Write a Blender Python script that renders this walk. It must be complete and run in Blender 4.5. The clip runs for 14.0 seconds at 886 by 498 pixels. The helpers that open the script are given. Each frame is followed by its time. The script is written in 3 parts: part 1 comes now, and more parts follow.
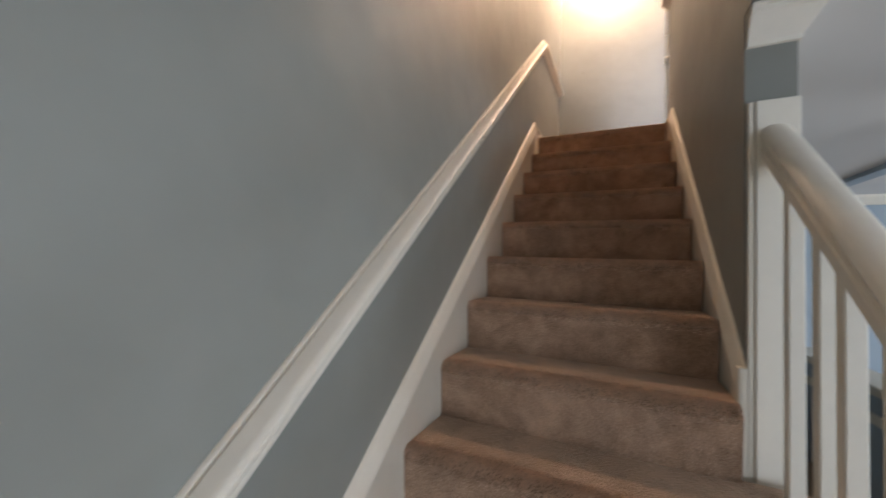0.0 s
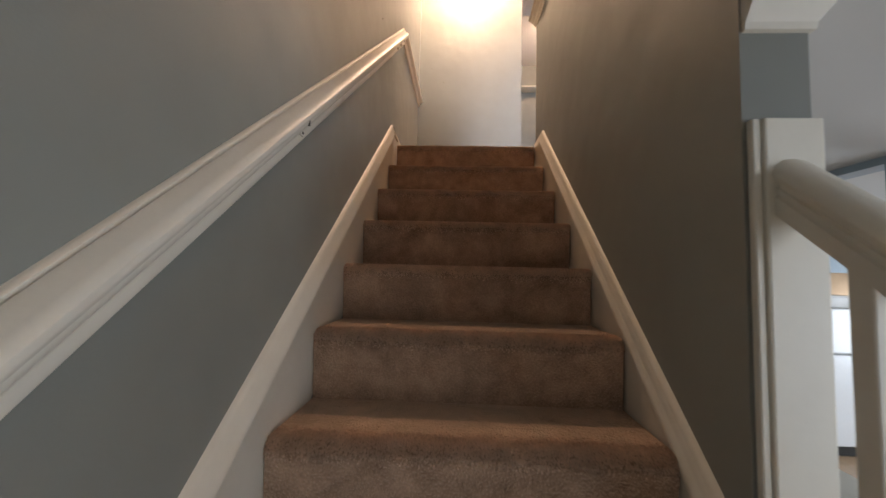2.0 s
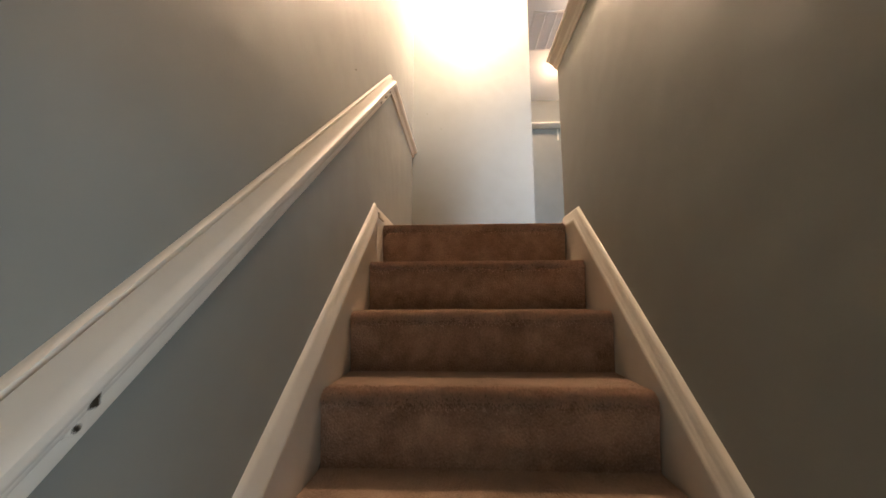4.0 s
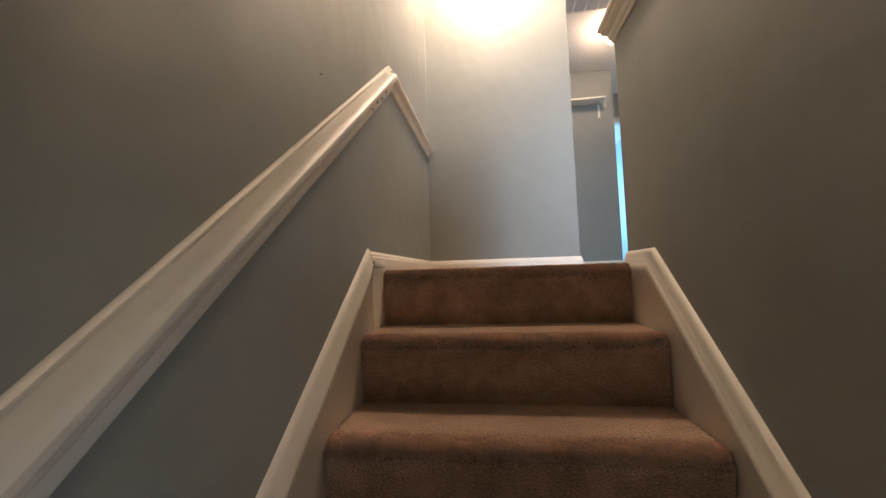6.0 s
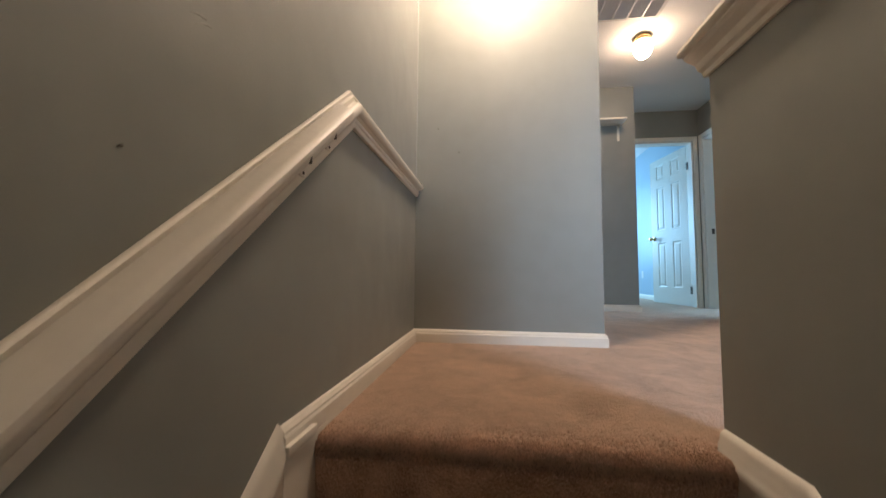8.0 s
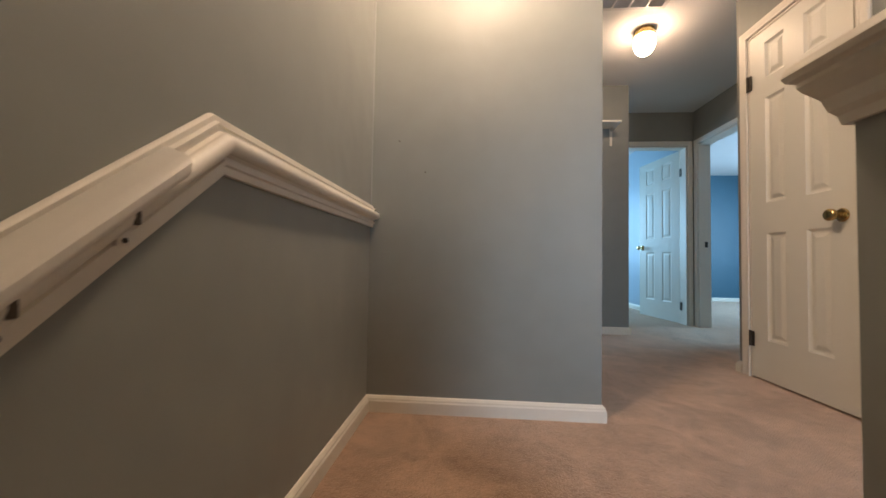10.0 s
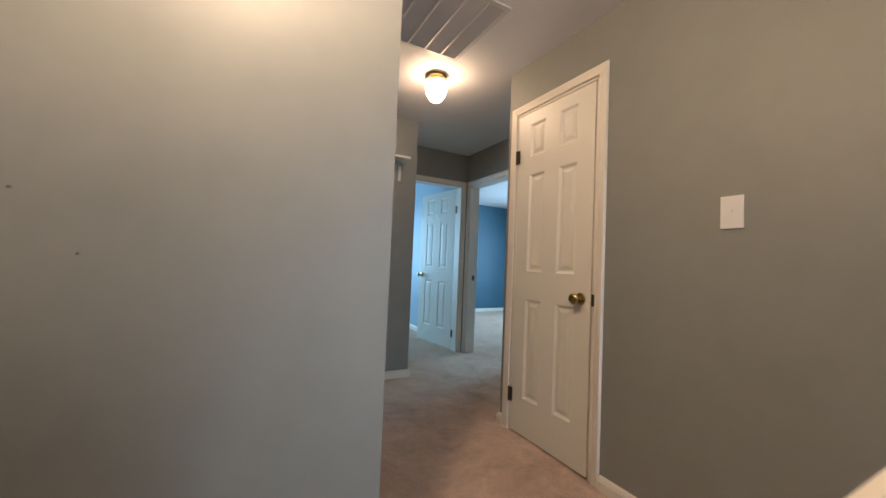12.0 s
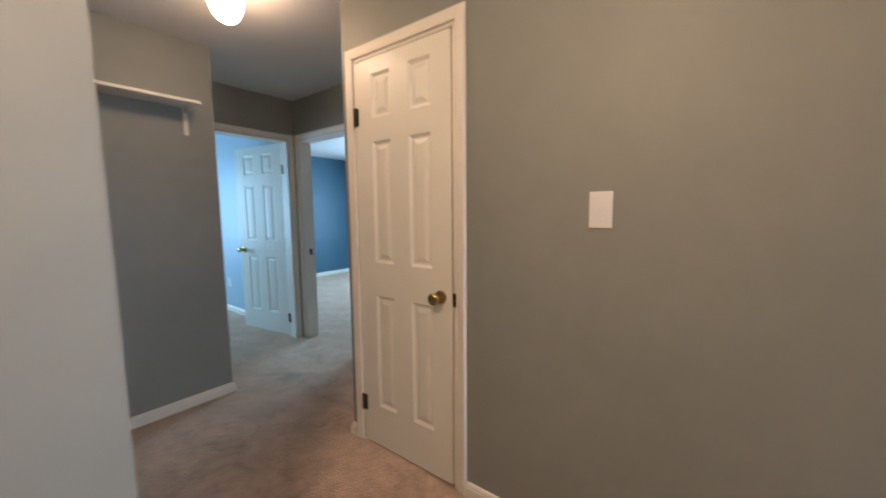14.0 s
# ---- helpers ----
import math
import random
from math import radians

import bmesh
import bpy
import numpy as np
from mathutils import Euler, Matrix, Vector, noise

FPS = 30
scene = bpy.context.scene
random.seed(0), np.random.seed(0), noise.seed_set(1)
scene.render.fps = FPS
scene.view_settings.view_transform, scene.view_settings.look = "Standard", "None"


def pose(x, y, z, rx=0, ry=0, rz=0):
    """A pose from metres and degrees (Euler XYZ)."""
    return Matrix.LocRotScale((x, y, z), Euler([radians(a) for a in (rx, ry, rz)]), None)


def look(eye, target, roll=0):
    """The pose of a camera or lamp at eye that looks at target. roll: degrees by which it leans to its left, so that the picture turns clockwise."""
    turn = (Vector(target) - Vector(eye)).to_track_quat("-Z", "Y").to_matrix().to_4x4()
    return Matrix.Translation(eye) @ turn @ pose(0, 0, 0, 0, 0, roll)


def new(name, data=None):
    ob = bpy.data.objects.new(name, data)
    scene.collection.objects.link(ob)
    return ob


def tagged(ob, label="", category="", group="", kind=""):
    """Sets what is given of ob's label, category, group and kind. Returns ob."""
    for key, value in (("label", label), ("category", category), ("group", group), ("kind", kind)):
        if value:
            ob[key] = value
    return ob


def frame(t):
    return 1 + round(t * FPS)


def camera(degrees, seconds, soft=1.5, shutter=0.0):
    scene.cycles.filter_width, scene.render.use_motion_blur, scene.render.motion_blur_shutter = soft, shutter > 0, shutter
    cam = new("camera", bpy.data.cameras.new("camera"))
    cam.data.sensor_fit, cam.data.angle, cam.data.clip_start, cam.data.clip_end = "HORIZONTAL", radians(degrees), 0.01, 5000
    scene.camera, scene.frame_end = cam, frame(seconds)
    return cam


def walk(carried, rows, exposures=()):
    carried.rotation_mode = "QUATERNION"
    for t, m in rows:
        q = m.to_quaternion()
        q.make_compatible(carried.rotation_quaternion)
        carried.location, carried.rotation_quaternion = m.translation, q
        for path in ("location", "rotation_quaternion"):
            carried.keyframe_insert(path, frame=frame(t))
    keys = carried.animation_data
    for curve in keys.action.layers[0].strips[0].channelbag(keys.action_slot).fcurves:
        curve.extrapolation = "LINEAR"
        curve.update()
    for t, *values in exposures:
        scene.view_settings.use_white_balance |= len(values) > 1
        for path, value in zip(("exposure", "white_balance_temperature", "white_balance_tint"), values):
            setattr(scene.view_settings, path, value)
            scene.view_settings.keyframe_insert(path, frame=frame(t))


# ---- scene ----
cam = camera(101.3, 14.0, shutter=0.4)
PATH = [
    (0, (0.566, -2.917, -1.0), (-0.294, -1.113, -0.937), 1.6),
    (0.5, (0.453, -2.783, -0.993), (0.19, -0.804, -0.877), 1.7),
    (1, (0.438, -2.598, -0.983), (0.354, -0.603, -0.885), 0.8),
    (1.5, (0.45, -2.371, -0.857), (0.423, -0.384, -0.63), -0.4),
    (2, (0.409, -2.261, -0.804), (0.321, -0.267, -0.674), 1.4),
    (2.5, (0.397, -2.069, -0.729), (0.424, -0.079, -0.533), 0.3),
    (3, (0.37, -1.972, -0.601), (0.335, 0.004, -0.292), -1.5),
    (5.5, (0.379, -1.366, -0.047), (0.19, 0.62, 0.09), 2.1),
    (6, (0.402, -1.317, -0.008), (0.138, 0.661, 0.125), -1.8),
    (6.5, (0.356, -1.163, 0.008), (0.204, 0.831, 0.058), 2.4),
    (7, (0.346, -1.016, 0.136), (0.404, 0.983, 0.167), 2.9),
    (7.5, (0.363, -0.893, 0.235), (0.353, 1.105, 0.319), 3.6),
    (8, (0.387, -0.803, 0.377), (0.138, 1.177, 0.513), 0.5),
    (10.5, (0.427, -0.257, 0.758), (0.368, 1.741, 0.815), 1.6),
    (11, (0.411, -0.112, 0.887), (0.738, 1.861, 0.93), 0.9),
    (11.5, (0.439, -0.03, 0.961), (1.005, 1.888, 0.944), 0.6),
    (12, (0.565, 0.041, 1.063), (1.51, 1.803, 1.136), 2.4),
    (12.5, (0.603, 0.081, 1.159), (1.469, 1.884, 1.112), -0.4),
    (13, (0.663, 0.169, 1.157), (1.716, 1.869, 1.123), 0.2),
    (13.5, (0.737, 0.31, 1.25), (2.063, 1.807, 1.208), -1.8),
    (14, (0.837, 0.389, 1.289), (2.418, 1.597, 1.082), -0.5),
]
walk(cam, [(t, look(eye, target, roll)) for t, eye, target, roll in PATH],
     exposures=[(0, 1.32, 7250, 21), (0.5, 1.30, 6850, 14), (1.5, 1.18, 7250, 17), (2.0, 1.10, 7500, 21), (2.5, 1.36, 7450, 18), (3.0, 1.47, 7400, 17), (5.5, 1.0, 6450, 12), (6.0, 0.90, 6400, 12), (7.0, 0.92, 6100, 8), (7.5, 0.82, 6150, 10), (8.0, 0.42, 6250, 11), (10.5, -0.03, 6700, 13), (12.5, -0.10, 6700, 14), (14.0, 0.03, 6800, 16)])

# ---------------------------------------------------------------- light
world = bpy.data.worlds.new("world")
world.use_nodes = True
scene.world = world
_wn = world.node_tree.nodes
_sky = _wn.new("ShaderNodeTexSky")
_sky.sky_type = "NISHITA"
_sky.sun_disc = False
_sky.sun_elevation = radians(38)
_sky.sun_rotation = radians(150)
world.node_tree.links.new(_sky.outputs[0], _wn["Background"].inputs[0])
_wn["Background"].inputs[1].default_value = 0.1


def area_lamp(name, eye, target, w, h, watts, colour):
    d = bpy.data.lights.new(name, "AREA")
    d.shape, d.size, d.size_y, d.energy, d.color = "RECTANGLE", w, h, watts, colour
    ob = new(name, d)
    ob.matrix_world = look(eye, target)
    return ob


DAY = (0.62, 0.82, 1.0)
WARM = (1.0, 0.72, 0.44)
area_lamp("daylight_lower_east", (5.70, -3.9, -1.45), (1.2, -3.2, -1.1), 1.8, 1.4, 36, (0.62, 0.81, 1.0))
area_lamp("daylight_lower_south", (4.30, -5.29, -1.45), (1.6, -2.0, -1.2), 1.7, 1.4, 22, (0.60, 0.81, 1.0))
# Added unseen fill from behind, tinted warm to bring up the stairs.
area_lamp("warm_entry_fill", (0.75, -5.28, -1.35), (0.5, -1.0, -1.0), 1.1, 1.7, 0.4, (1.0, 0.84, 0.66))
_door = area_lamp("daylight_landing_door", (2.0, -1.46, 1.0), (1.16, 1.9, 0.75), 0.66, 1.7, 14, (0.62, 0.78, 1.0))
_door.data.spread = radians(85)
area_lamp("daylight_north_room", (1.55, 6.74, 1.35), (1.7, 4.0, 0.9), 1.1, 1.2, 74, (0.34, 0.68, 1.0))
area_lamp("daylight_east_room", (6.15, 4.6, 1.4), (3.0, 4.6, 0.6), 1.6, 1.3, 150, (0.40, 0.70, 1.0))
# Added fill to brighten the dining room; no source is known there.
area_lamp("dining_fill", (6.46, 0.6, -1.4), (2.2, 0.4, -1.3), 1.2, 1.2, 36, DAY)
area_lamp("daylight_kitchen", (6.46, 2.9, -1.3), (4.3, 2.8, -1.6), 0.9, 1.0, 4, (1.0, 0.9, 0.78))

# ---------------------------------------------------------------- materials


def material(name, colour, rough=0.5, metal=0.0, grain=0.0, grain_scale=40.0, stain=0.0, stain_scale=1.5,
             bump=0.0, bump_scale=120.0, spec=0.5, stain_colour=None, wave=0.0):
    m = bpy.data.materials.new(name)
    m.use_nodes = True
    n, l = m.node_tree.nodes, m.node_tree.links
    b = n["Principled BSDF"]
    b.inputs["Roughness"].default_value = rough
    b.inputs["Metallic"].default_value = metal
    b.inputs["Specular IOR Level"].default_value = spec
    b.inputs["Base Color"].default_value = (*colour, 1)
    tc = n.new("ShaderNodeTexCoord")
    last = None
    for amount, scale, detail, other in ((stain, stain_scale, 4, stain_colour), (grain, grain_scale, 2, None)):
        if not amount:
            continue
        tx = n.new("ShaderNodeTexNoise")
        tx.inputs["Scale"].default_value = scale
        tx.inputs["Detail"].default_value = detail
        l.new(tc.outputs["Object"], tx.inputs["Vector"])
        ramp = n.new("ShaderNodeMapRange")
        ramp.inputs[1].default_value, ramp.inputs[2].default_value = 0.3, 0.7
        ramp.inputs[3].default_value, ramp.inputs[4].default_value = 0.0, amount
        l.new(tx.outputs[0], ramp.inputs[0])
        mx = n.new("ShaderNodeMix")
        mx.data_type = "RGBA"
        if last is None:
            mx.inputs[6].default_value = (*colour, 1)
        else:
            l.new(last, mx.inputs[6])
        o = other or tuple(c * 0.45 for c in colour)
        mx.inputs[7].default_value = (*o, 1)
        l.new(ramp.outputs[0], mx.inputs[0])
        last = mx.outputs[2]
    if last is not None:
        l.new(last, b.inputs["Base Color"])
    if bump:
        tx = n.new("ShaderNodeTexNoise")
        tx.inputs["Scale"].default_value = bump_scale
        tx.inputs["Detail"].default_value = 3
        l.new(tc.outputs["Object"], tx.inputs["Vector"])
        bp = n.new("ShaderNodeBump")
        bp.inputs["Strength"].default_value = bump
        bp.inputs["Distance"].default_value = 0.01
        l.new(tx.outputs[0], bp.inputs["Height"])
        l.new(bp.outputs[0], b.inputs["Normal"])
        if wave:
            tx = n.new("ShaderNodeTexNoise")
            tx.inputs["Scale"].default_value = 3.2
            tx.inputs["Detail"].default_value = 2
            l.new(tc.outputs["Object"], tx.inputs["Vector"])
            low = n.new("ShaderNodeBump")
            low.inputs["Strength"].default_value = wave
            low.inputs["Distance"].default_value = 0.05
            l.new(tx.outputs[0], low.inputs["Height"])
            l.new(low.outputs[0], bp.inputs["Normal"])
    return m


def glow(name, colour, strength):
    m = bpy.data.materials.new(name)
    m.use_nodes = True
    b = m.node_tree.nodes["Principled BSDF"]
    b.inputs["Base Color"].default_value = (0.85, 0.82, 0.76, 1)
    b.inputs["Emission Color"].default_value = (*colour, 1)
    b.inputs["Emission Strength"].default_value = strength
    return m


PAINT = material("greige_wall_paint", (0.270, 0.277, 0.252), 0.5, grain=0.08, grain_scale=9, stain=0.17, stain_scale=1.6, bump=0.03, bump_scale=160, spec=0.35, wave=0.22)
BLUE = material("blue_grey_wall_paint", (0.34, 0.42, 0.48), 0.5, stain=0.10, stain_scale=1.2, bump=0.08, bump_scale=160, spec=0.4)
PALE = material("pale_blue_wall_paint", (0.36, 0.47, 0.55), 0.45, stain=0.08, stain_scale=1.2, bump=0.08, bump_scale=160, spec=0.45)
DEEP = material("deep_blue_wall_paint", (0.050, 0.135, 0.190), 0.5, stain=0.10, stain_scale=1.2, bump=0.08, bump_scale=160, spec=0.4)
CEIL = material("flat_white_ceiling_paint", (0.74, 0.73, 0.71), 0.9, stain=0.06, stain_scale=2.0, bump=0.05, bump_scale=70, spec=0.2)
TRIM = material("white_gloss_trim_paint", (0.80, 0.748, 0.645), 0.48, grain=0.05, grain_scale=30, stain=0.07, stain_scale=3.0, bump=0.04, bump_scale=60)
DOORP = material("white_moulded_door_paint", (0.81, 0.785, 0.69), 0.38, stain=0.05, stain_scale=2.0, bump=0.05, bump_scale=90)
BRASS = material("aged_brass", (0.60, 0.44, 0.20), 0.25, 1.0, stain=0.4, stain_scale=25)
BRONZE = material("dark_bronze_hinge", (0.10, 0.08, 0.06), 0.4, 0.8, stain=0.3, stain_scale=30)
DARK = material("dark_gap", (0.03, 0.028, 0.025), 0.8, grain=0.2)
PLASTIC = material("white_plastic_plate", (0.78, 0.77, 0.74), 0.35, grain=0.03)
GRILLE = material("painted_metal_grille", (0.62, 0.60, 0.57), 0.45, stain=0.15, stain_scale=8)
DUCT = material("dusty_filter", (0.30, 0.28, 0.26), 0.9, grain=0.3, grain_scale=60)
STEEL = material("white_enamel", (0.72, 0.72, 0.72), 0.3, grain=0.05, stain=0.05)
WOODF = material("oak_floor_boards", (0.44, 0.29, 0.18), 0.4, grain=0.3, grain_scale=14, stain=0.2, stain_scale=2)


def carpet(name, dark, light, islands, weights):
    """Plush pile: broad nap marks, tuft clumps and fibre grain."""
    m = bpy.data.materials.new(name)
    m.use_nodes = True
    n, l = m.node_tree.nodes, m.node_tree.links
    b = n["Principled BSDF"]
    b.inputs["Roughness"].default_value = 0.97
    b.inputs["Specular IOR Level"].default_value = 0.08
    b.inputs["Sheen Weight"].default_value = 1.0
    b.inputs["Sheen Roughness"].default_value = 0.5
    b.inputs["Sheen Tint"].default_value = (1.0, 0.79, 0.62, 1)
    tc = n.new("ShaderNodeTexCoord")
    total = None
    heights = []
    for scale, detail, weight in zip((4.6, 24.0, 190.0), (3, 3, 2), weights):
        tx = n.new("ShaderNodeTexNoise")
        tx.inputs["Scale"].default_value, tx.inputs["Detail"].default_value = scale, detail
        tx.inputs["Distortion"].default_value = 1.1 if scale < 10 else 0.0
        l.new(tc.outputs["Object"], tx.inputs["Vector"])
        ma = n.new("ShaderNodeMath")
        ma.operation = "MULTIPLY_ADD"
        ma.inputs[1].default_value, ma.inputs[2].default_value = weight, -0.5 * weight
        l.new(tx.outputs[0], ma.inputs[0])
        heights.append(tx.outputs[0])
        if total is None:
            total = ma.outputs[0]
        else:
            ad = n.new("ShaderNodeMath")
            l.new(total, ad.inputs[0])
            l.new(ma.outputs[0], ad.inputs[1])
            total = ad.outputs[0]
    if islands:
        ge = n.new("ShaderNodeNewGeometry")
        ma = n.new("ShaderNodeMath")
        ma.operation = "MULTIPLY_ADD"
        ma.inputs[1].default_value, ma.inputs[2].default_value = 0.3, -0.15
        l.new(ge.outputs["Random Per Island"], ma.inputs[0])
        ad = n.new("ShaderNodeMath")
        l.new(total, ad.inputs[0])
        l.new(ma.outputs[0], ad.inputs[1])
        total = ad.outputs[0]
    ad = n.new("ShaderNodeMath")
    ad.use_clamp = True
    l.new(total, ad.inputs[0])
    ad.inputs[1].default_value = 0.55
    mx = n.new("ShaderNodeMix")
    mx.data_type = "RGBA"
    mx.inputs[6].default_value, mx.inputs[7].default_value = (*dark, 1), (*light, 1)
    l.new(ad.outputs[0], mx.inputs[0])
    l.new(mx.outputs[2], b.inputs["Base Color"])
    bp = n.new("ShaderNodeBump")
    bp.inputs["Strength"].default_value, bp.inputs["Distance"].default_value = 0.9, 0.010
    l.new(heights[2], bp.inputs["Height"])
    l.new(bp.outputs[0], b.inputs["Normal"])
    if islands:                 # thin fibres let light through
        tr = n.new("ShaderNodeBsdfTranslucent")
        l.new(mx.outputs[2], tr.inputs["Color"])
        sh = n.new("ShaderNodeMixShader")
        sh.inputs[0].default_value = 0.4
        l.new(b.outputs[0], sh.inputs[1])
        l.new(tr.outputs[0], sh.inputs[2])
        l.new(sh.outputs[0], n["Material Output"].inputs["Surface"])
    return m


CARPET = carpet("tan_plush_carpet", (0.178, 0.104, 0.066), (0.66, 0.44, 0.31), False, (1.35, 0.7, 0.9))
# Tufts take a lighter copy of the carpet colour, so nosings look lit.
PILE_LIT = carpet("tan_plush_carpet_tufts_lit", (0.50, 0.335, 0.230), (0.90, 0.67, 0.51), True, (0.9, 1.2, 0.8))
GLOBE = glow("lit_opal_glass", (1.0, 0.71, 0.48), 46)
GLOBE_BRIGHT = glow("brightly_lit_opal_glass", (1.0, 0.74, 0.53), 290)
GLASS = material("window_glass", (0.9, 0.95, 1.0), 0.02, spec=0.5)
GLASS.node_tree.nodes["Principled BSDF"].inputs["Transmission Weight"].default_value = 1.0

# ---------------------------------------------------------------- builders


def mesh_of(name, bm, mat, smooth=False):
    bmesh.ops.recalc_face_normals(bm, faces=bm.faces)
    me = bpy.data.meshes.new(name)
    bm.to_mesh(me)
    bm.free()
    me.materials.append(mat)
    if smooth:
        for f in me.polygons:
            f.use_smooth = True
        me.set_sharp_from_angle(angle=radians(38))
    return me


def part(name, bm, mat, parent, label="", smooth=False):
    ob = new(name, mesh_of(name, bm, mat, smooth))
    ob.parent = parent
    if label:
        tagged(ob, label)
    return ob


def solid(name, bm, mat, label, category, kind="", group="", smooth=False):
    return tagged(new(name, mesh_of(name, bm, mat, smooth)), label, category, group, kind)


def thing(name, label, category, at=(0, 0, 0), turn=0.0, group="", kind=""):
    ob = new(name)
    ob.empty_display_size = 0.1
    ob.matrix_world = pose(*at, 0, 0, turn)
    return tagged(ob, label, category, group, kind)


def box(bm, x0, x1, y0, y1, z0, z1, bevel=0.0):
    v = [bm.verts.new((x, y, z)) for x in (x0, x1) for y in (y0, y1) for z in (z0, z1)]
    f = [bm.faces.new([v[i] for i in q]) for q in ((0, 1, 3, 2), (4, 6, 7, 5), (0, 4, 5, 1), (2, 3, 7, 6), (0, 2, 6, 4), (1, 5, 7, 3))]
    if bevel:
        es = {e for q in f for e in q.edges}
        bmesh.ops.bevel(bm, geom=list(es), offset=bevel, segments=2, affect="EDGES", profile=0.5)
    return bm


def B(*a, bevel=0.0):
    return box(bmesh.new(), *a, bevel=bevel)


def lathe(bm, prof, seg=24, at=(0, 0, 0), axis="z"):
    rings = []
    for r, h in prof:
        ring = []
        for i in range(seg):
            a = 2 * math.pi * i / seg
            p = (r * math.cos(a), r * math.sin(a), h)
            if axis == "x":
                p = (h, p[0], p[1])
            elif axis == "y":
                p = (p[0], h, p[1])
            ring.append(bm.verts.new(Vector(p) + Vector(at)))
        rings.append(ring)
    for a, b in zip(rings, rings[1:]):
        for i in range(seg):
            bm.faces.new((a[i], a[(i + 1) % seg], b[(i + 1) % seg], b[i]))
    bm.faces.new(rings[0])
    bm.faces.new(rings[-1][::-1])
    return bm


def wall_cells(bm, axis, p0, p1, a0, a1, z0, z1, holes=()):
    """A wall slab normal to axis from p0 to p1, along the other axis from a0 to a1, with openings."""
    cuts_a = sorted({a0, a1, *[h[0] for h in holes], *[h[1] for h in holes]})
    cuts_z = sorted({z0, z1, *[h[2] for h in holes], *[h[3] for h in holes]})
    for s, e in zip(cuts_a, cuts_a[1:]):
        for b, t in zip(cuts_z, cuts_z[1:]):
            ma, mz = (s + e) / 2, (b + t) / 2
            if any(h[0] < ma < h[1] and h[2] < mz < h[3] for h in holes):
                continue
            box(bm, p0, p1, s, e, b, t) if axis == "x" else box(bm, s, e, p0, p1, b, t)
    bmesh.ops.remove_doubles(bm, verts=bm.verts, dist=1e-5)
    seen = {}
    for f in list(bm.faces):
        key = tuple(sorted(tuple(round(c, 4) for c in v.co) for v in f.verts))
        seen.setdefault(key, []).append(f)
    bmesh.ops.delete(bm, geom=[f for fs in seen.values() if len(fs) > 1 for f in fs], context="FACES_ONLY")
    return bm


def wall(name, axis, p0, p1, a0, a1, z0, z1, mat, label, holes=()):
    return solid(name, wall_cells(bmesh.new(), axis, p0, p1, a0, a1, z0, z1, holes), mat, label, "wall", "structure")


def loft(bm, rings, caps=True):
    vs = [[bm.verts.new(p) for p in r] for r in rings]
    n = len(rings[0])
    for a, b in zip(vs, vs[1:]):
        for i in range(n):
            bm.faces.new((a[i], a[(i + 1) % n], b[(i + 1) % n], b[i]))
    if caps:
        bm.faces.new(vs[0][::-1])
        bm.faces.new(vs[-1])
    return bm


def offsets(pts):
    """Mitred unit offsets (left of travel) for an open path in a plane."""
    ds = [Vector((b[0] - a[0], b[1] - a[1])).normalized() for a, b in zip(pts, pts[1:])]
    ns = [Vector((-d.y, d.x)) for d in ds]
    out = [ns[0]]
    for a, b in zip(ns, ns[1:]):
        out.append((a + b) / (1 + a.dot(b)))
    out.append(ns[-1])
    return out


def sweep_yz(bm, prof, pts, x0, sign=1, plumb=(False, False), sheared=False):
    """Moulding on a wall of constant x: prof of (out, up), path of (y, z) going to +y."""
    offs = [Vector((0, 1))] * len(pts) if sheared else offsets(pts)
    for k, end in ((0, 0), (-1, 1)):
        if plumb[end]:
            a, b = (pts[0], pts[1]) if k == 0 else (pts[-2], pts[-1])
            d = Vector((b[0] - a[0], b[1] - a[1])).normalized()
            offs[k] = Vector((0, 1 / d.x))
    return loft(bm, [[(x0 + sign * u, p[0] + o.x * v, p[1] + o.y * v) for u, v in prof] for p, o in zip(pts, offs)])


def sweep_xy(bm, prof, pts, z0):
    """Moulding at a height: prof of (out to the left of travel, up), path of (x, y)."""
    return loft(bm, [[(p[0] + o.x * u, p[1] + o.y * u, z0 + v) for u, v in prof] for p, o in zip(pts, offsets(pts))])


# ---------------------------------------------------------------- the place in numbers
RISE, RUN = 0.195, 0.245
SLOPE = RISE / RUN
WX, RX = -0.018, 0.892          # wall faces beside the stair
TOP, LOW, LCEIL = 2.37, -2.73, -0.272
FL = 0.008                      # top of the carpet pile upstairs
YA, YB, YN = 1.175, 3.13, 3.785
XE, XE2 = 2.11, 2.873

# ---------------------------------------------------------------- structure
wall("wall_west", "x", WX - 0.12, WX, -5.32, 3.25, LOW, TOP, PAINT, "greige painted stairwell wall with faint scuffs")
wall("wall_landing", "y", YA, YA + 0.12, WX, 0.978, 0.0, TOP, PAINT, "greige painted wall facing the top of the stairs")
wall("wall_under_landing", "y", YA, YA + 0.12, WX, RX, LOW, -0.1, PAINT, "greige painted wall under the landing")
wall("wall_shelf", "y", YB, YB + 0.12, WX, 1.906, 0.0, TOP, PAINT, "greige painted wall behind the small shelf")
wall("wall_hall_west", "x", 1.786, 1.906, YB + 0.12, YN, 0.0, TOP, PAINT, "greige painted end of the hall wall")
wall("wall_hall_north", "y", YN, YN + 0.12, 1.786, XE2, 0.0, TOP, PAINT, "greige painted wall round the north bedroom door", holes=[(2.055, 2.803, 0.0, 1.985)])
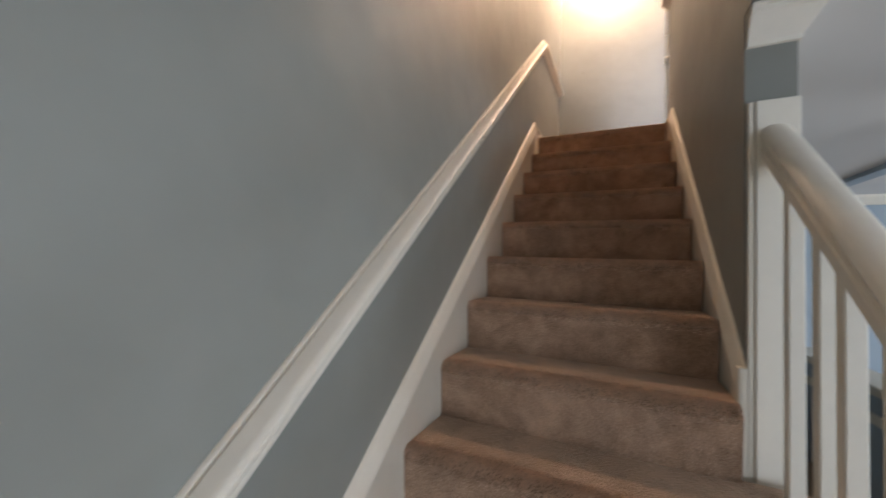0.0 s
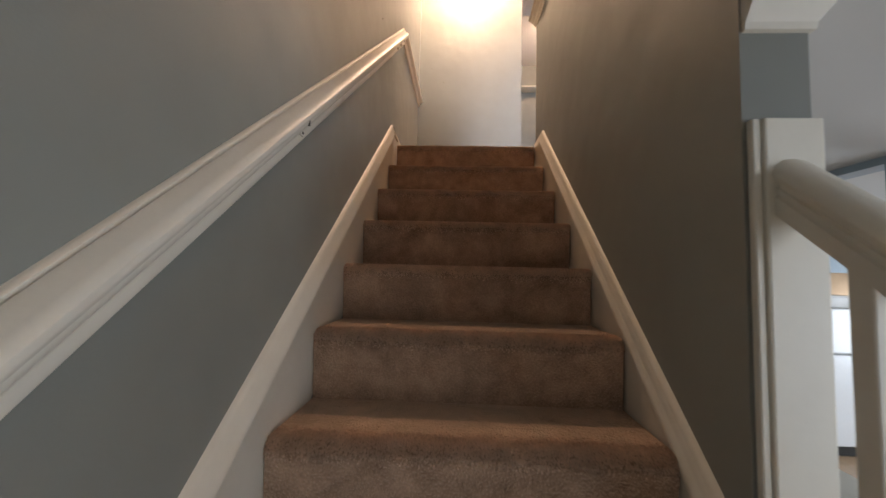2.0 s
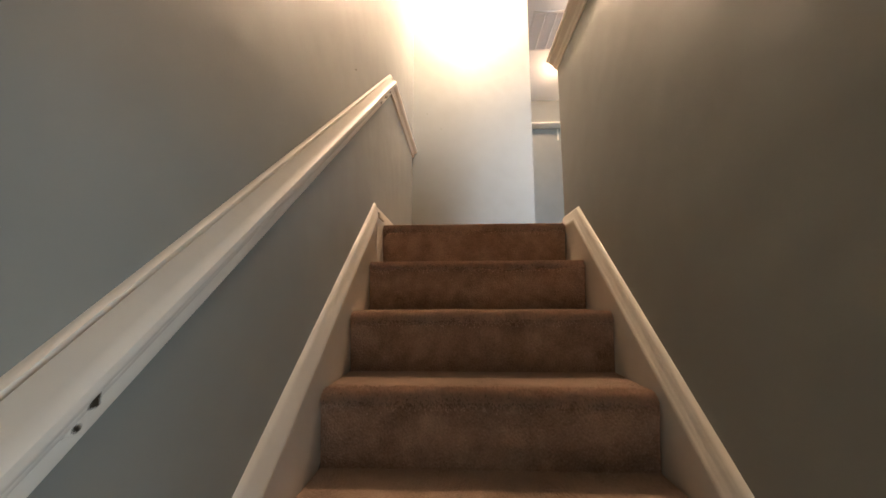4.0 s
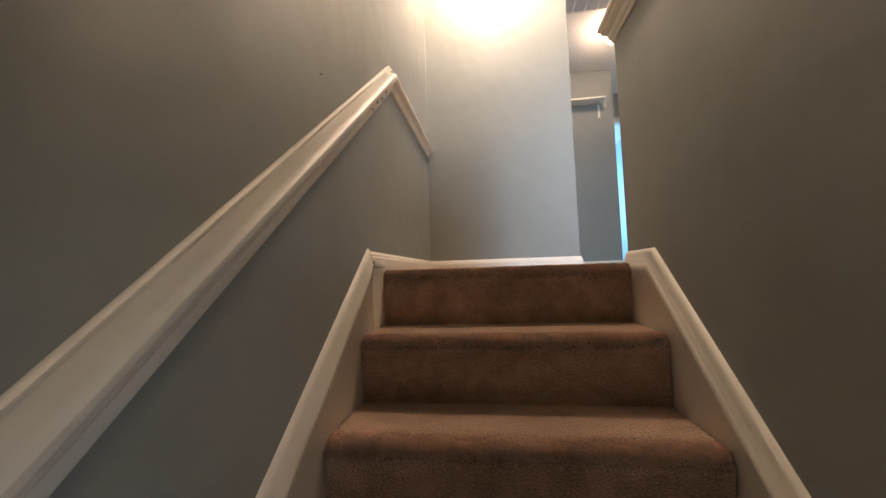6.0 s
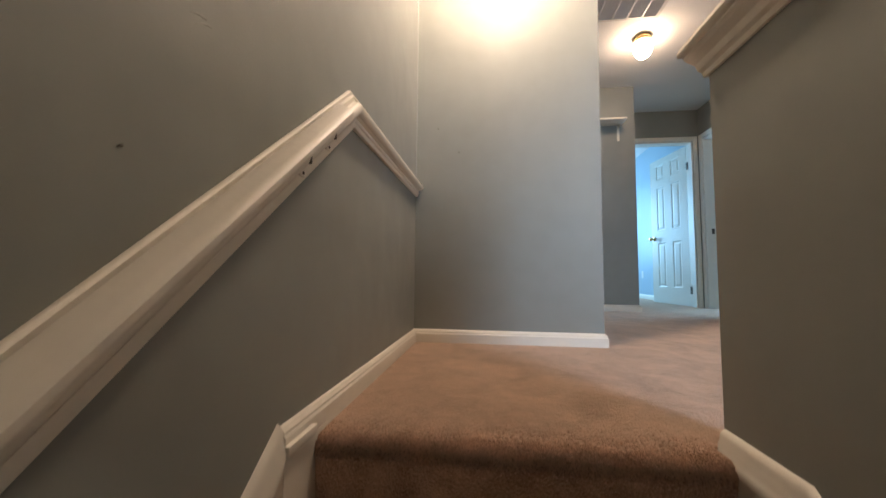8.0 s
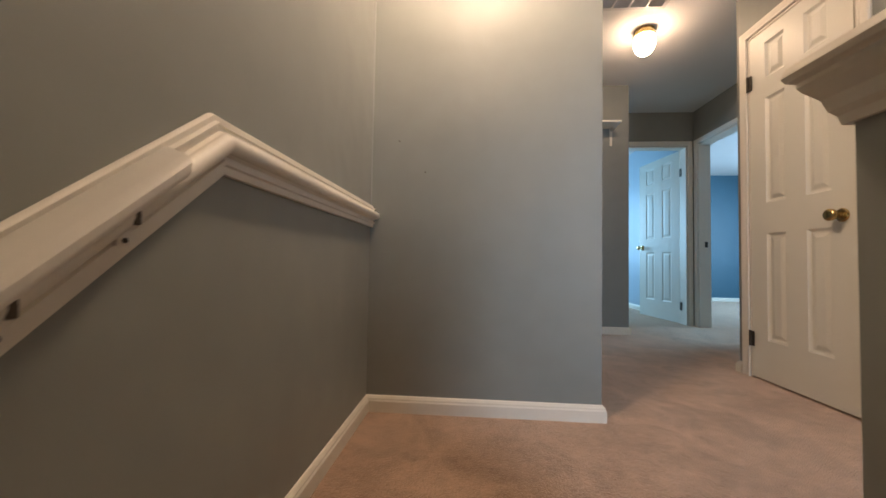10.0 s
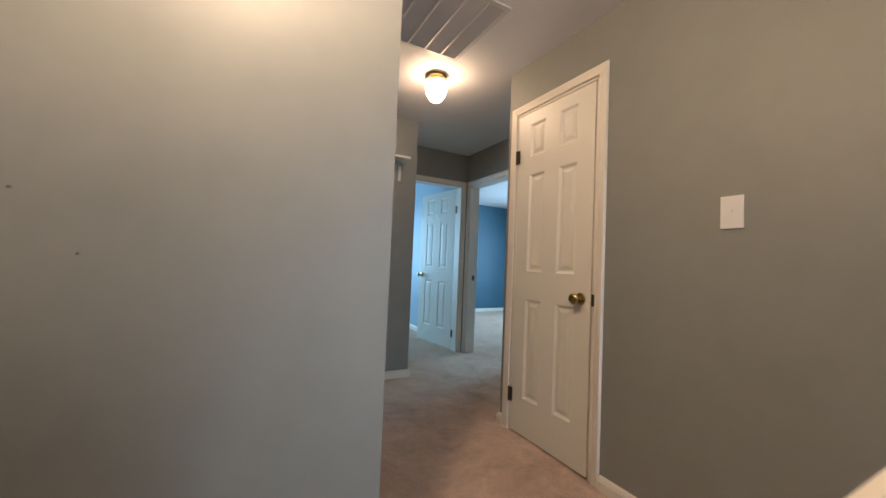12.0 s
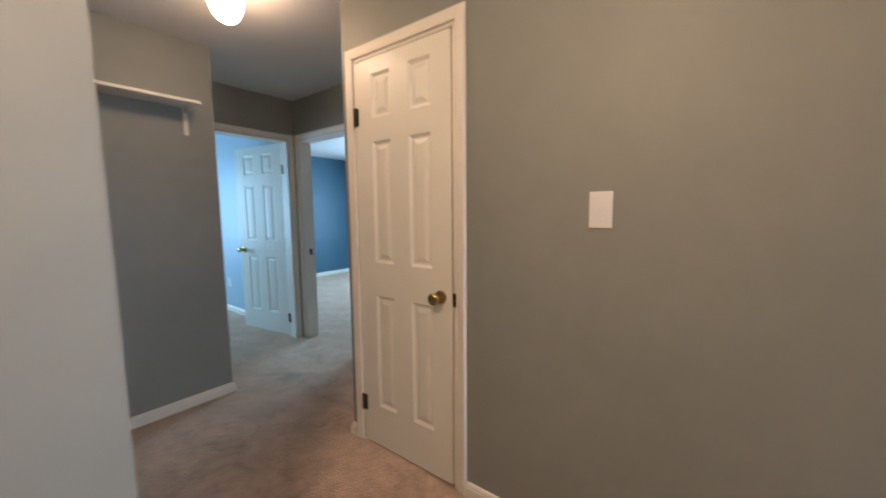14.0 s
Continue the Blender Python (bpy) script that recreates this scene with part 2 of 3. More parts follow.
wall("wall_hall_east", "x", XE2, XE2 + 0.12, 2.02, YN + 0.12, 0.0, TOP, PAINT, "greige painted wall round the east bedroom door", holes=[(2.945, 3.705, 0.0, 1.985)])
wall("wall_closet", "x", XE, XE + 0.12, -3.82, 2.02, 0.0, TOP, PAINT, "greige painted wall with the closet door", holes=[(1.292, 1.928, 0.0, 2.055), (-1.98, -1.24, 0.0, 2.0)])
wall("wall_closet_north", "y", 1.90, 2.02, XE + 0.12, XE2, 0.0, TOP, PAINT, "greige painted closet side wall")
wall("wall_closet_back", "x", 2.753, XE2, 0.9, 1.90, 0.0, TOP, PAINT, "plain closet back wall")
wall("wall_closet_south", "y", 0.9, 1.02, XE + 0.12, 2.753, 0.0, TOP, PAINT, "plain closet side wall")
wall("wall_landing_south", "y", -2.90, -2.78, 1.008, XE, 0.0, TOP, PAINT, "greige wall at the south end of the landing")
wall("wall_side_room_north", "y", -0.62, -0.5, XE + 0.12, 3.6, 0.0, TOP, PALE, "pale blue wall of the side room")
wall("wall_side_room_south", "y", -3.82, -3.70, XE + 0.12, 3.6, 0.0, TOP, PALE, "pale blue wall of the side room")
wall("wall_side_room_east", "x", 3.6, 3.72, -3.82, -0.5, 0.0, TOP, PALE, "pale blue wall of the side room")
wall("wall_stair_south", "y", -3.82, -3.70, WX, XE, LCEIL, TOP, PAINT, "plain wall over the foot of the stairs")

# half wall beside the stair: full height behind the newel, header over the open part, capped above the landing
bm = bmesh.new()
box(bm, RX, 1.008, -1.628, 0.075, LOW, 0.905)
box(bm, RX, 1.008, -3.70, -1.628, LCEIL, 0.905)
solid("wall_half", bm, PAINT, "greige half wall between the stairs and the landing", "wall", "structure")

solid("ceiling", B(WX - 0.12, 6.4, -3.82, 6.9, TOP, TOP + 0.1), CEIL, "flat white textured upstairs ceiling", "ceiling", "structure")
solid("ceiling_lower", B(RX + 0.116, 6.6, -5.32, 3.6, LCEIL, LCEIL + 0.1), CEIL, "flat white ceiling of the lower room", "ceiling", "structure")
solid("ceiling_entry", B(WX, RX + 0.116, -5.32, -3.70, LCEIL, LCEIL + 0.1), CEIL, "flat white ceiling at the foot of the stairs", "ceiling", "structure")

# north bedroom
wall("wall_bedroom_east", "x", XE2, XE2 + 0.12, YN + 0.12, 6.9, 0.0, TOP, PALE, "pale blue bedroom wall lit from a window")
wall("wall_bedroom_north", "y", 6.78, 6.9, 0.5, XE2, 0.0, TOP, PALE, "pale blue bedroom wall with a window", holes=[(0.95, 2.15, 0.7, 2.0)])
wall("wall_bedroom_west", "x", 0.38, 0.5, 3.25, 6.9, 0.0, TOP, PALE, "pale blue bedroom wall")
# east bedroom
wall("wall_blue_north", "y", 6.76, 6.88, XE2 + 0.12, 6.3, 0.0, TOP, DEEP, "deep blue bedroom wall")
wall("wall_blue_east", "x", 6.2, 6.32, 1.9, 6.76, 0.0, TOP, DEEP, "deep blue bedroom wall with a window", holes=[(3.8, 5.4, 0.75, 2.05)])
wall("wall_blue_south", "y", 1.9, 2.02, XE2 + 0.12, 6.2, 0.0, TOP, DEEP, "deep blue bedroom wall")

# lower rooms
wall("wall_lower_south", "y", -5.44, -5.32, WX - 0.12, 6.6, LOW, LCEIL, BLUE, "blue grey wall of the lower room", holes=[(0.2, 1.3, -2.25, -0.55), (3.45, 5.15, -2.2, -0.7)])
wall("wall_lower_east", "x", 5.8, 5.92, -5.32, -0.79, LOW, LCEIL, BLUE, "blue grey wall with a window", holes=[(-4.8, -3.0, -2.2, -0.7)])
wall("wall_column", "y", -0.79, -0.69, 2.18, 2.37, LOW, LCEIL, BLUE, "blue grey painted square column by the half wall")
wall("wall_header_south", "y", -0.79, -0.69, 2.37, 5.92, -0.305, LCEIL, BLUE, "shallow painted header over the dining opening")
wall("wall_return", "y", -0.79, -0.69, 5.92, 6.6, LOW, LCEIL, BLUE, "blue grey return wall of the dining room")
wall("wall_bar", "x", 2.18, 2.28, -0.69, 1.9, LOW, -1.785, BLUE, "blue grey half wall under a white ledge")
wall("wall_header", "x", 2.18, 2.28, -0.69, 1.9, -0.305, LCEIL, BLUE, "shallow painted header over the opening")
wall("wall_dining_north", "y", 1.9, 2.0, 1.008, 6.6, LOW, LCEIL, BLUE, "blue grey dining wall with a kitchen opening", holes=[(4.30, 5.35, LOW, -0.70)])
wall("wall_kitchen_north", "y", 3.4, 3.5, 3.6, 6.6, LOW, LCEIL, TRIM, "white kitchen wall")
wall("wall_dining_east", "x", 6.5, 6.6, -0.69, 1.9, LOW, LCEIL, BLUE, "blue grey dining wall with an added window", holes=[(0.0, 1.2, -2.0, -0.8)])
wall("wall_kitchen_east", "x", 6.5, 6.6, 2.0, 3.4, LOW, LCEIL, TRIM, "white kitchen wall", holes=[(2.45, 3.35, -1.8, -0.8)])
wall("wall_kitchen_west", "x", 3.5, 3.6, 2.0, 3.5, LOW, LCEIL, TRIM, "white kitchen wall")
solid("floor_lower", B(WX - 0.12, 6.6, -5.44, 3.5, LOW - 0.1, LOW), WOODF, "brown wooden floor of the lower rooms", "floor", "structure")

# carpeted floor upstairs
bm = bmesh.new()
box(bm, RX + 0.116, XE, -3.70, 0.075, -0.1, FL)
box(bm, WX, 6.2, 0.075, 6.78, -0.1, FL)
box(bm, XE, 3.72, -3.82, 0.0, -0.1, FL)
solid("floor_upper", bm, CARPET, "tan plush carpet with vacuum marks", "floor", "structure")


def carpet_stair():
    """Carpeted flight: rounded nosings over each riser, wider where the side is open."""
    ob = thing("staircase", "brown plush carpeted stairs worn on the treads", "staircase", kind="structure")
    for k in range(0, 14):
        bm = bmesh.new()
        y, z = -RUN * k, -RISE * k
        x1 = 0.870 if k < 8 else 1.03
        n = 60
        depth = RUN + 0.03 if k else 0.075
        z += 0.0 if k else FL
        foot = -RISE - (0.0 if k else 0.02)
        prof = [(depth, 0.0), (0.050, 0.0), (0.030, -0.002), (0.014, -0.007), (0.005, -0.015), (0.0, -0.027), (0.001, -0.042), (0.004, -0.070), (0.007, -0.110), (0.013, foot), (depth, foot)]
        rings = []
        for i in range(n + 1):
            x = x1 * i / n
            r = []
            for j, (py, pz) in enumerate(prof):
                w = 0.0
                if 2 <= j <= 8:
                    w = 0.004 * noise.noise((x * 14, k * 3.1, 0.4)) + 0.004 * noise.noise((x * 45, k * 5.3, j * 0.4))
                sag = 0.004 * noise.noise((x * 5, k * 2.7, 3.0)) if j < 8 else 0.0
                r.append((x, y + py + w, z + pz + (sag if 2 <= j <= 6 else 0)))
            rings.append(r)
        loft(bm, rings)
        part("tread", bm, CARPET, ob, smooth=True)
    return ob


def pile(name, parent, spots, material_, seed):
    """Many short tufts of pile, three faces each: spots of (place, way)."""
    rng = np.random.default_rng(seed)
    place, way = (np.array(a, dtype=float) for a in zip(*spots))
    n = len(place)
    way = way + rng.normal(0, 0.35, (n, 3))
    way /= np.linalg.norm(way, axis=1, keepdims=True)
    long = rng.uniform(0.0018, 0.0042, (n, 1)) * np.where(way[:, 1:2] < -0.4, 1.4, 1.0)
    side = np.cross(way, rng.normal(0, 1, (n, 3)))
    side /= np.linalg.norm(side, axis=1, keepdims=True)
    other = np.cross(way, side)
    r = 0.0033
    base = place - way * 0.001
    verts = np.stack([base + r * side, base + r * (-0.5 * side + 0.87 * other), base + r * (-0.5 * side - 0.87 * other), base + way * long], axis=1).reshape(-1, 3)
    k = np.arange(n)[:, None] * 4
    faces = np.concatenate([k + np.array([[0, 1, 3]]), k + np.array([[1, 2, 3]]), k + np.array([[2, 0, 3]])])
    me = bpy.data.meshes.new(name)
    me.from_pydata(verts.tolist(), [], faces.tolist())
    me.materials.append(material_)
    ob = new(name, me)
    ob.parent = parent
    return tagged(ob, kind="stuff")


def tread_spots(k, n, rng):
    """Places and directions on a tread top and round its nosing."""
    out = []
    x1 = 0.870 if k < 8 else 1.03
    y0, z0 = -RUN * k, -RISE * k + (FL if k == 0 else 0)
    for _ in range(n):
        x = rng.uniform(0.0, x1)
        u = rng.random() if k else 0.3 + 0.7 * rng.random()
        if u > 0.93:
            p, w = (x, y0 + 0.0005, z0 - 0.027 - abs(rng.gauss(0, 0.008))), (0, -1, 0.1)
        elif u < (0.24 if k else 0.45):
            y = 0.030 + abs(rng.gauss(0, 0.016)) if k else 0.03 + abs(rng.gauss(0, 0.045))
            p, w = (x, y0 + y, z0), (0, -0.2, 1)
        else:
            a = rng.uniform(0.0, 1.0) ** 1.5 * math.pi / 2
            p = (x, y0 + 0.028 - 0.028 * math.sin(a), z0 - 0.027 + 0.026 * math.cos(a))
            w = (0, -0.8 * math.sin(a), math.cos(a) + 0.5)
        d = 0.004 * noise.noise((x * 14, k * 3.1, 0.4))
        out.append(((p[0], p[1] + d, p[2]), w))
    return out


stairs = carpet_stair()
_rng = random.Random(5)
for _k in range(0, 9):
    pile("carpet_pile", stairs, tread_spots(_k, 13000 if _k < 6 else 9000, _rng), PILE_LIT, 40 + _k)

# ---------------------------------------------------------------- stair trim
BASE = [(0, 0), (0.016, 0), (0.016, 0.054), (0.012, 0.060), (0.012, 0.065), (0.006, 0.074), (0, 0.077)]
SKIRT = [(0, -0.30), (0.016, -0.30), (0.016, -0.074), (0.020, -0.068), (0.022, -0.058), (0.021, -0.046), (0.017, -0.034), (0.014, -0.024), (0.013, -0.014), (0.008, -0.004), (0, 0)]


SKIRT_FINE = [(0, -0.30), (0.017, -0.30), (0.017, -0.078), (0.021, -0.070), (0.022, -0.058), (0.020, -0.048), (0.016, -0.042), (0.016, -0.030), (0.012, -0.022), (0.012, -0.014), (0.007, -0.004), (0, 0)]


def nose(y):
    return SLOPE * y


bm = bmesh.new()
hL = 0.185
sweep_yz(bm, SKIRT, [(-3.35, nose(-3.35) + hL), (-0.125, nose(-0.125) + hL)], WX, 1, plumb=(True, True))
box(bm, WX + 0.010, WX + 0.027, -0.124, -0.006, 0.020, 0.042, bevel=0.004)
box(bm, WX, WX + 0.017, -0.1245, 0.06, -0.32, 0.019)
solid("skirting_left", bm, TRIM, "white painted moulded skirting board climbing the stairs", "trim", "structure", smooth=True)
bm = bmesh.new()
sweep_yz(bm, SKIRT_FINE, [(-1.655, 0.177 - 0.875 * 1.655), (-0.145, 0.05), (0.072, 0.05)], RX, -1, plumb=(True, True))
box(bm, RX - 0.021, RX, -1.662, -1.6285, -RISE * 8, 0.177 - 0.875 * 1.655, bevel=0.003)
solid("skirting_right", bm, TRIM, "white painted moulded skirting board climbing the stairs", "trim", "structure", smooth=True)


def baseboard(pts, label="white painted baseboard along the carpet"):
    bm = bmesh.new()
    sweep_xy(bm, BASE, pts, 0.0)
    return solid("baseboard", bm, TRIM, label, "trim", "structure")


# travel keeps the room on the left
baseboard([(0.978, YA + 0.12), (0.978, YA), (WX, YA), (WX, -0.12)])
baseboard([(1.906, YN - 0.0), (1.906, YB), (WX, YB)])
baseboard([(XE, -3.70), (XE, 1.232)])
baseboard([(XE, 1.988), (XE, 2.02), (XE2, 2.02), (XE2, 2.88)])
baseboard([(XE2, 4.0), (XE2, 6.78), (0.5, 6.78)])
baseboard([(6.2, 6.76), (XE2 + 0.12, 6.76)])


BRACKETS = (0.012, -0.105, -1.375, -2.6)


def chair_rail():
    """Moulding on the left wall: climbs the stair, then level along the landing; handrail stood off its slope on brackets."""
    prof = [(0, -0.047), (0.011, -0.047), (0.013, -0.044), (0.013, -0.034), (0.018, -0.031), (0.018, -0.024), (0.014, -0.022), (0.014, -0.017), (0.022, -0.014)]
    prof += [(0.026 + 0.016 * math.cos(radians(a)), 0.003 + 0.016 * math.sin(radians(a))) for a in range(-90, 91, 20)]
    prof += [(0.022, 0.020), (0.016, 0.022), (0.016, 0.029), (0.020, 0.031), (0.020, 0.035), (0.012, 0.038), (0.012, 0.046), (0.008, 0.049), (0, 0.049)]
    ob = thing("handrail", "white painted wooden handrail fixed to the stairwell wall", "handrail")
    s = 0.82
    y1, z1 = 0.187, 0.853

    def line(y):
        return z1 - s * (y1 - y)

    bm = bmesh.new()
    sweep_yz(bm, prof, [(-3.3, line(-3.3)), (y1, z1), (YA, z1)], WX, 1)
    part("moulding", bm, TRIM, ob, smooth=True)
    rail = [(0.018, 0.006), (0.040, 0.007), (0.050, 0.008), (0.057, 0.012), (0.061, 0.019), (0.061, 0.026), (0.056, 0.032), (0.047, 0.036), (0.036, 0.039), (0.027, 0.042), (0.018, 0.044)]
    y2 = 0.070
    bm = bmesh.new()
    sweep_yz(bm, rail, [(-3.3, line(-3.3)), (y2, line(y2))], WX, 1, plumb=(False, True))
    bm.verts.ensure_lookup_table()
    for v in bm.verts[-len(rail):]:          # eased end
        v.co.x += (WX + 0.040 - v.co.x) * 0.05
    part("rail", bm, TRIM, ob, "white rounded handrail", smooth=True)
    for yb in BRACKETS:
        zc = line(yb)
        bm = bmesh.new()
        box(bm, WX + 0.017, WX + 0.024, yb - 0.010, yb + 0.010, zc - 0.038, zc - 0.012, bevel=0.002)
        arm = part("bracket", bm, TRIM, ob, "white painted rail bracket")
        # Arm in dark bronze, which also paints in the shaded gap under the rail.
        bm = bmesh.new()
        box(bm, WX + 0.024, WX + 0.042, yb - 0.006, yb + 0.004, zc - 0.012, zc + 0.007, bevel=0.002)
        part("arm", bm, BRONZE, arm, "dark rail bracket arm standing in for the shaded gap")
        bm = bmesh.new()
        lathe(bm, [(0.0035, WX + 0.024), (0.0035, WX + 0.0255), (0.002, WX + 0.0262)], 10, at=(0, yb, zc - 0.031), axis="x")
        part("screw", bm, BRONZE, arm)
    return ob


chair_rail()

# cap moulding on the half wall
CAP = [(0, -0.066), (0.006, -0.066), (0.008, -0.054), (0.014, -0.046), (0.018, -0.030), (0.030, -0.014), (0.034, -0.006), (0.034, 0.0), (0.042, 0.004), (0.045, 0.012), (0.042, 0.024), (0.030, 0.028), (0, 0.028)]
bm = bmesh.new()
loft(bm, [[(p[0] + o.x * u, p[1] + o.y * u, 0.905 + v) for u, v in CAP] for p, o in zip([(1.008, -3.70), (1.008, 0.080), (RX, 0.080), (RX, -3.70)], [-o for o in offsets([(1.008, -3.70), (1.008, 0.080), (RX, 0.080), (RX, -3.70)])])])
box(bm, RX + 0.002, 1.006, -3.70, 0.073, 0.907, 0.931)
solid("half_wall_cap", bm, TRIM, "white painted cap moulding on the half wall", "trim", "structure")

# crown at the wall end downstairs
bm = bmesh.new()
rings = []
for u, v in ((0.0, -0.100), (0.008, -0.098), (0.010, -0.086), (0.016, -0.076), (0.034, -0.048), (0.046, -0.028), (0.052, -0.022), (0.054, -0.012), (0.060, -0.008), (0.060, -0.001)):
    rings.append([(RX + 0.004, -1.628 - u, LCEIL + v), (1.008 + u, -1.628 - u, LCEIL + v), (1.008 + u, 1.9, LCEIL + v), (RX + 0.004, 1.9, LCEIL + v)])
loft(bm, rings)
solid("crown_moulding", bm, TRIM, "white crown moulding round the end of the stair wall", "trim", "structure")
bm = bmesh.new()
sweep_xy(bm, [(0, -0.09), (0.02, -0.085), (0.07, -0.02), (0.075, 0), (0, 0)], [(6.5, -0.69), (6.5, 1.9), (2.28, 1.9)], LCEIL - 0.001)
solid("crown_moulding", bm, TRIM, "white crown moulding along the dining wall", "trim", "structure")
bm = bmesh.new()
sweep_xy(bm, [(0, -0.03), (0.02, -0.03), (0.03, 0), (0, 0)], [(2.37, -0.79), (2.18, -0.79)], LCEIL - 0.001)
solid("crown_moulding", bm, TRIM, "slim white moulding on top of the column", "trim", "structure")


def balustrade():
    ob = thing("balustrade", "white painted stair balustrade with square balusters", "balustrade")
    bm = bmesh.new()
    box(bm, 0.912, 1.008, -1.650, -1.6295, -RISE * 9, -0.532, bevel=0.004)
    newel = part("newel", bm, TRIM, ob, "white half newel post on the wall end")
    bm = bmesh.new()
    box(bm, 0.897, 0.911, -1.644, -1.6295, -RISE * 9, -0.532, bevel=0.003)
    part("bead", bm, TRIM, newel)
    zr, yr, s = -0.657, -1.650, 0.835
    half = [(0.031, -0.032), (0.032, -0.008), (0.027, -0.005), (0.027, -0.002), (0.030, 0.000), (0.030, 0.004), (0.026, 0.006), (0.026, 0.009), (0.033, 0.013), (0.036, 0.022), (0.031, 0.033), (0.018, 0.040)]
    prof = half + [(0, 0.042)] + [(-u, v) for u, v in reversed(half)]
    bm = bmesh.new()
    sweep_yz(bm, prof, [(-3.30, zr + s * (-3.30 - yr)), (yr, zr)], 0.957, 1, plumb=(True, True))
    part("rail", bm, TRIM, ob, "white moulded top rail", smooth=True)
    for y in (-1.754, -1.899, -1.990, -2.122, -2.235, -2.355, -2.48, -2.60, -2.72, -2.845, -2.965, -3.09, -3.20):
        k = int(-y / RUN) + 1
        bm = bmesh.new()
        box(bm, 0.941, 0.973, y - 0.016, y + 0.016, -RISE * k + 0.001, zr + s * (y - yr) - 0.024, bevel=0.003)
        part("baluster", bm, TRIM, ob)
    bm = bmesh.new()
    box(bm, 0.912, 1.002, -3.35, -3.26, LOW, zr + s * (-3.30 - yr) + 0.12, bevel=0.006)
    part("newel", bm, TRIM, ob, "white square newel post at the foot")
    return ob


balustrade()

# ---------------------------------------------------------------- doors


def six_panel(bm, w, h, t, rows, relief=1.0):
    """A moulded six-panel leaf: origin at the hinge foot, width along +x, both faces moulded."""
    st = 0.115 * w / 0.615
    mid = 0.12 * w / 0.615
    pw = (w - 2 * st - mid) / 2
    xs = [0, st, st + pw, st + pw + mid, w - st, w]
    zs = [0]
    for a, b in rows:
        zs += [a, b]
    zs.append(h)
    for side in (0, 1):
        y = 0.0 if side == 0 else t
        d = 1 if side == 0 else -1
        for i in range(5):
            for j in range(len(zs) - 1):
                x0, x1, z0, z1 = xs[i], xs[i + 1], zs[j], zs[j + 1]
                if i in (1, 3) and j % 2 == 1:
                    rings = []
                    for inset, deep in ((0, 0), (0.006, 0.006), (0.013, 0.012), (0.022, 0.012), (0.040, 0.004), (0.045, 0.003)):
                        rings.append([bm.verts.new((x, y + d * deep * relief, z)) for x, z in ((x0 + inset, z0 + inset), (x1 - inset, z0 + inset), (x1 - inset, z1 - inset), (x0 + inset, z1 - inset))])
                    for a, b in zip(rings, rings[1:]):
                        for q in range(4):
                            bm.faces.new((a[q], a[(q + 1) % 4], b[(q + 1) % 4], b[q]))
                    bm.faces.new(rings[-1])
                else:
                    bm.faces.new([bm.verts.new((x, y, z)) for x, z in ((x0, z0), (x1, z0), (x1, z1), (x0, z1))])
    for a, b in (((0, 0), (w, 0)), ((w, 0), (w, h)), ((w, h), (0, h)), ((0, h), (0, 0))):
        bm.faces.new([bm.verts.new(p) for p in ((a[0], 0, a[1]), (b[0], 0, b[1]), (b[0], t, b[1]), (a[0], t, a[1]))])
    bmesh.ops.remove_doubles(bm, verts=bm.verts, dist=1e-5)
    return bm


def knob_bm(y, d):
    bm = bmesh.new()
    lathe(bm, [(0.031, 0.0), (0.032, 0.004), (0.028, 0.009), (0.014, 0.012), (0.011, 0.030), (0.014, 0.036), (0.024, 0.042), (0.028, 0.052), (0.027, 0.062), (0.020, 0.069), (0.008, 0.071)], 24, axis="y")
    for v in bm.verts:
        v.co.y = y + d * v.co.y
    return bm


def door_leaf(name, label, w, h, rows, at, turn, hinges, knob_z, knob_mat, relief=1.0):
    ob = thing(name, label, "door", at, turn, kind="structure")
    part("leaf", six_panel(bmesh.new(), w, h, 0.035, rows, relief), DOORP, ob)
    for side, d in ((0.0, -1), (0.035, 1)):
        bm = knob_bm(side, d)
        for v in bm.verts:
            v.co.x += w - 0.062
            v.co.z += knob_z
        part("door_knob", bm, knob_mat, ob, "round brass door knob", smooth=True)
    for z in hinges:
        bm = bmesh.new()
        lathe(bm, [(0.003, -0.046), (0.0065, -0.045), (0.0065, 0.045), (0.003, 0.046)], 10, at=(-0.004, -0.006, z))
        box(bm, 0.0, 0.022, -0.0025, -0.0005, z - 0.044, z + 0.044)
        box(bm, -0.024, -0.008, -0.004, -0.002, z - 0.044, z + 0.044)
        part("hinge", bm, BRONZE, ob, "dark bronze butt hinge")
    return ob


CASE = [(0, 0), (0.010, 0), (0.012, 0.005), (0.010, 0.012), (0.013, 0.026), (0.015, 0.040), (0.015, 0.047), (0.009, 0.051), (0, 0.051)]


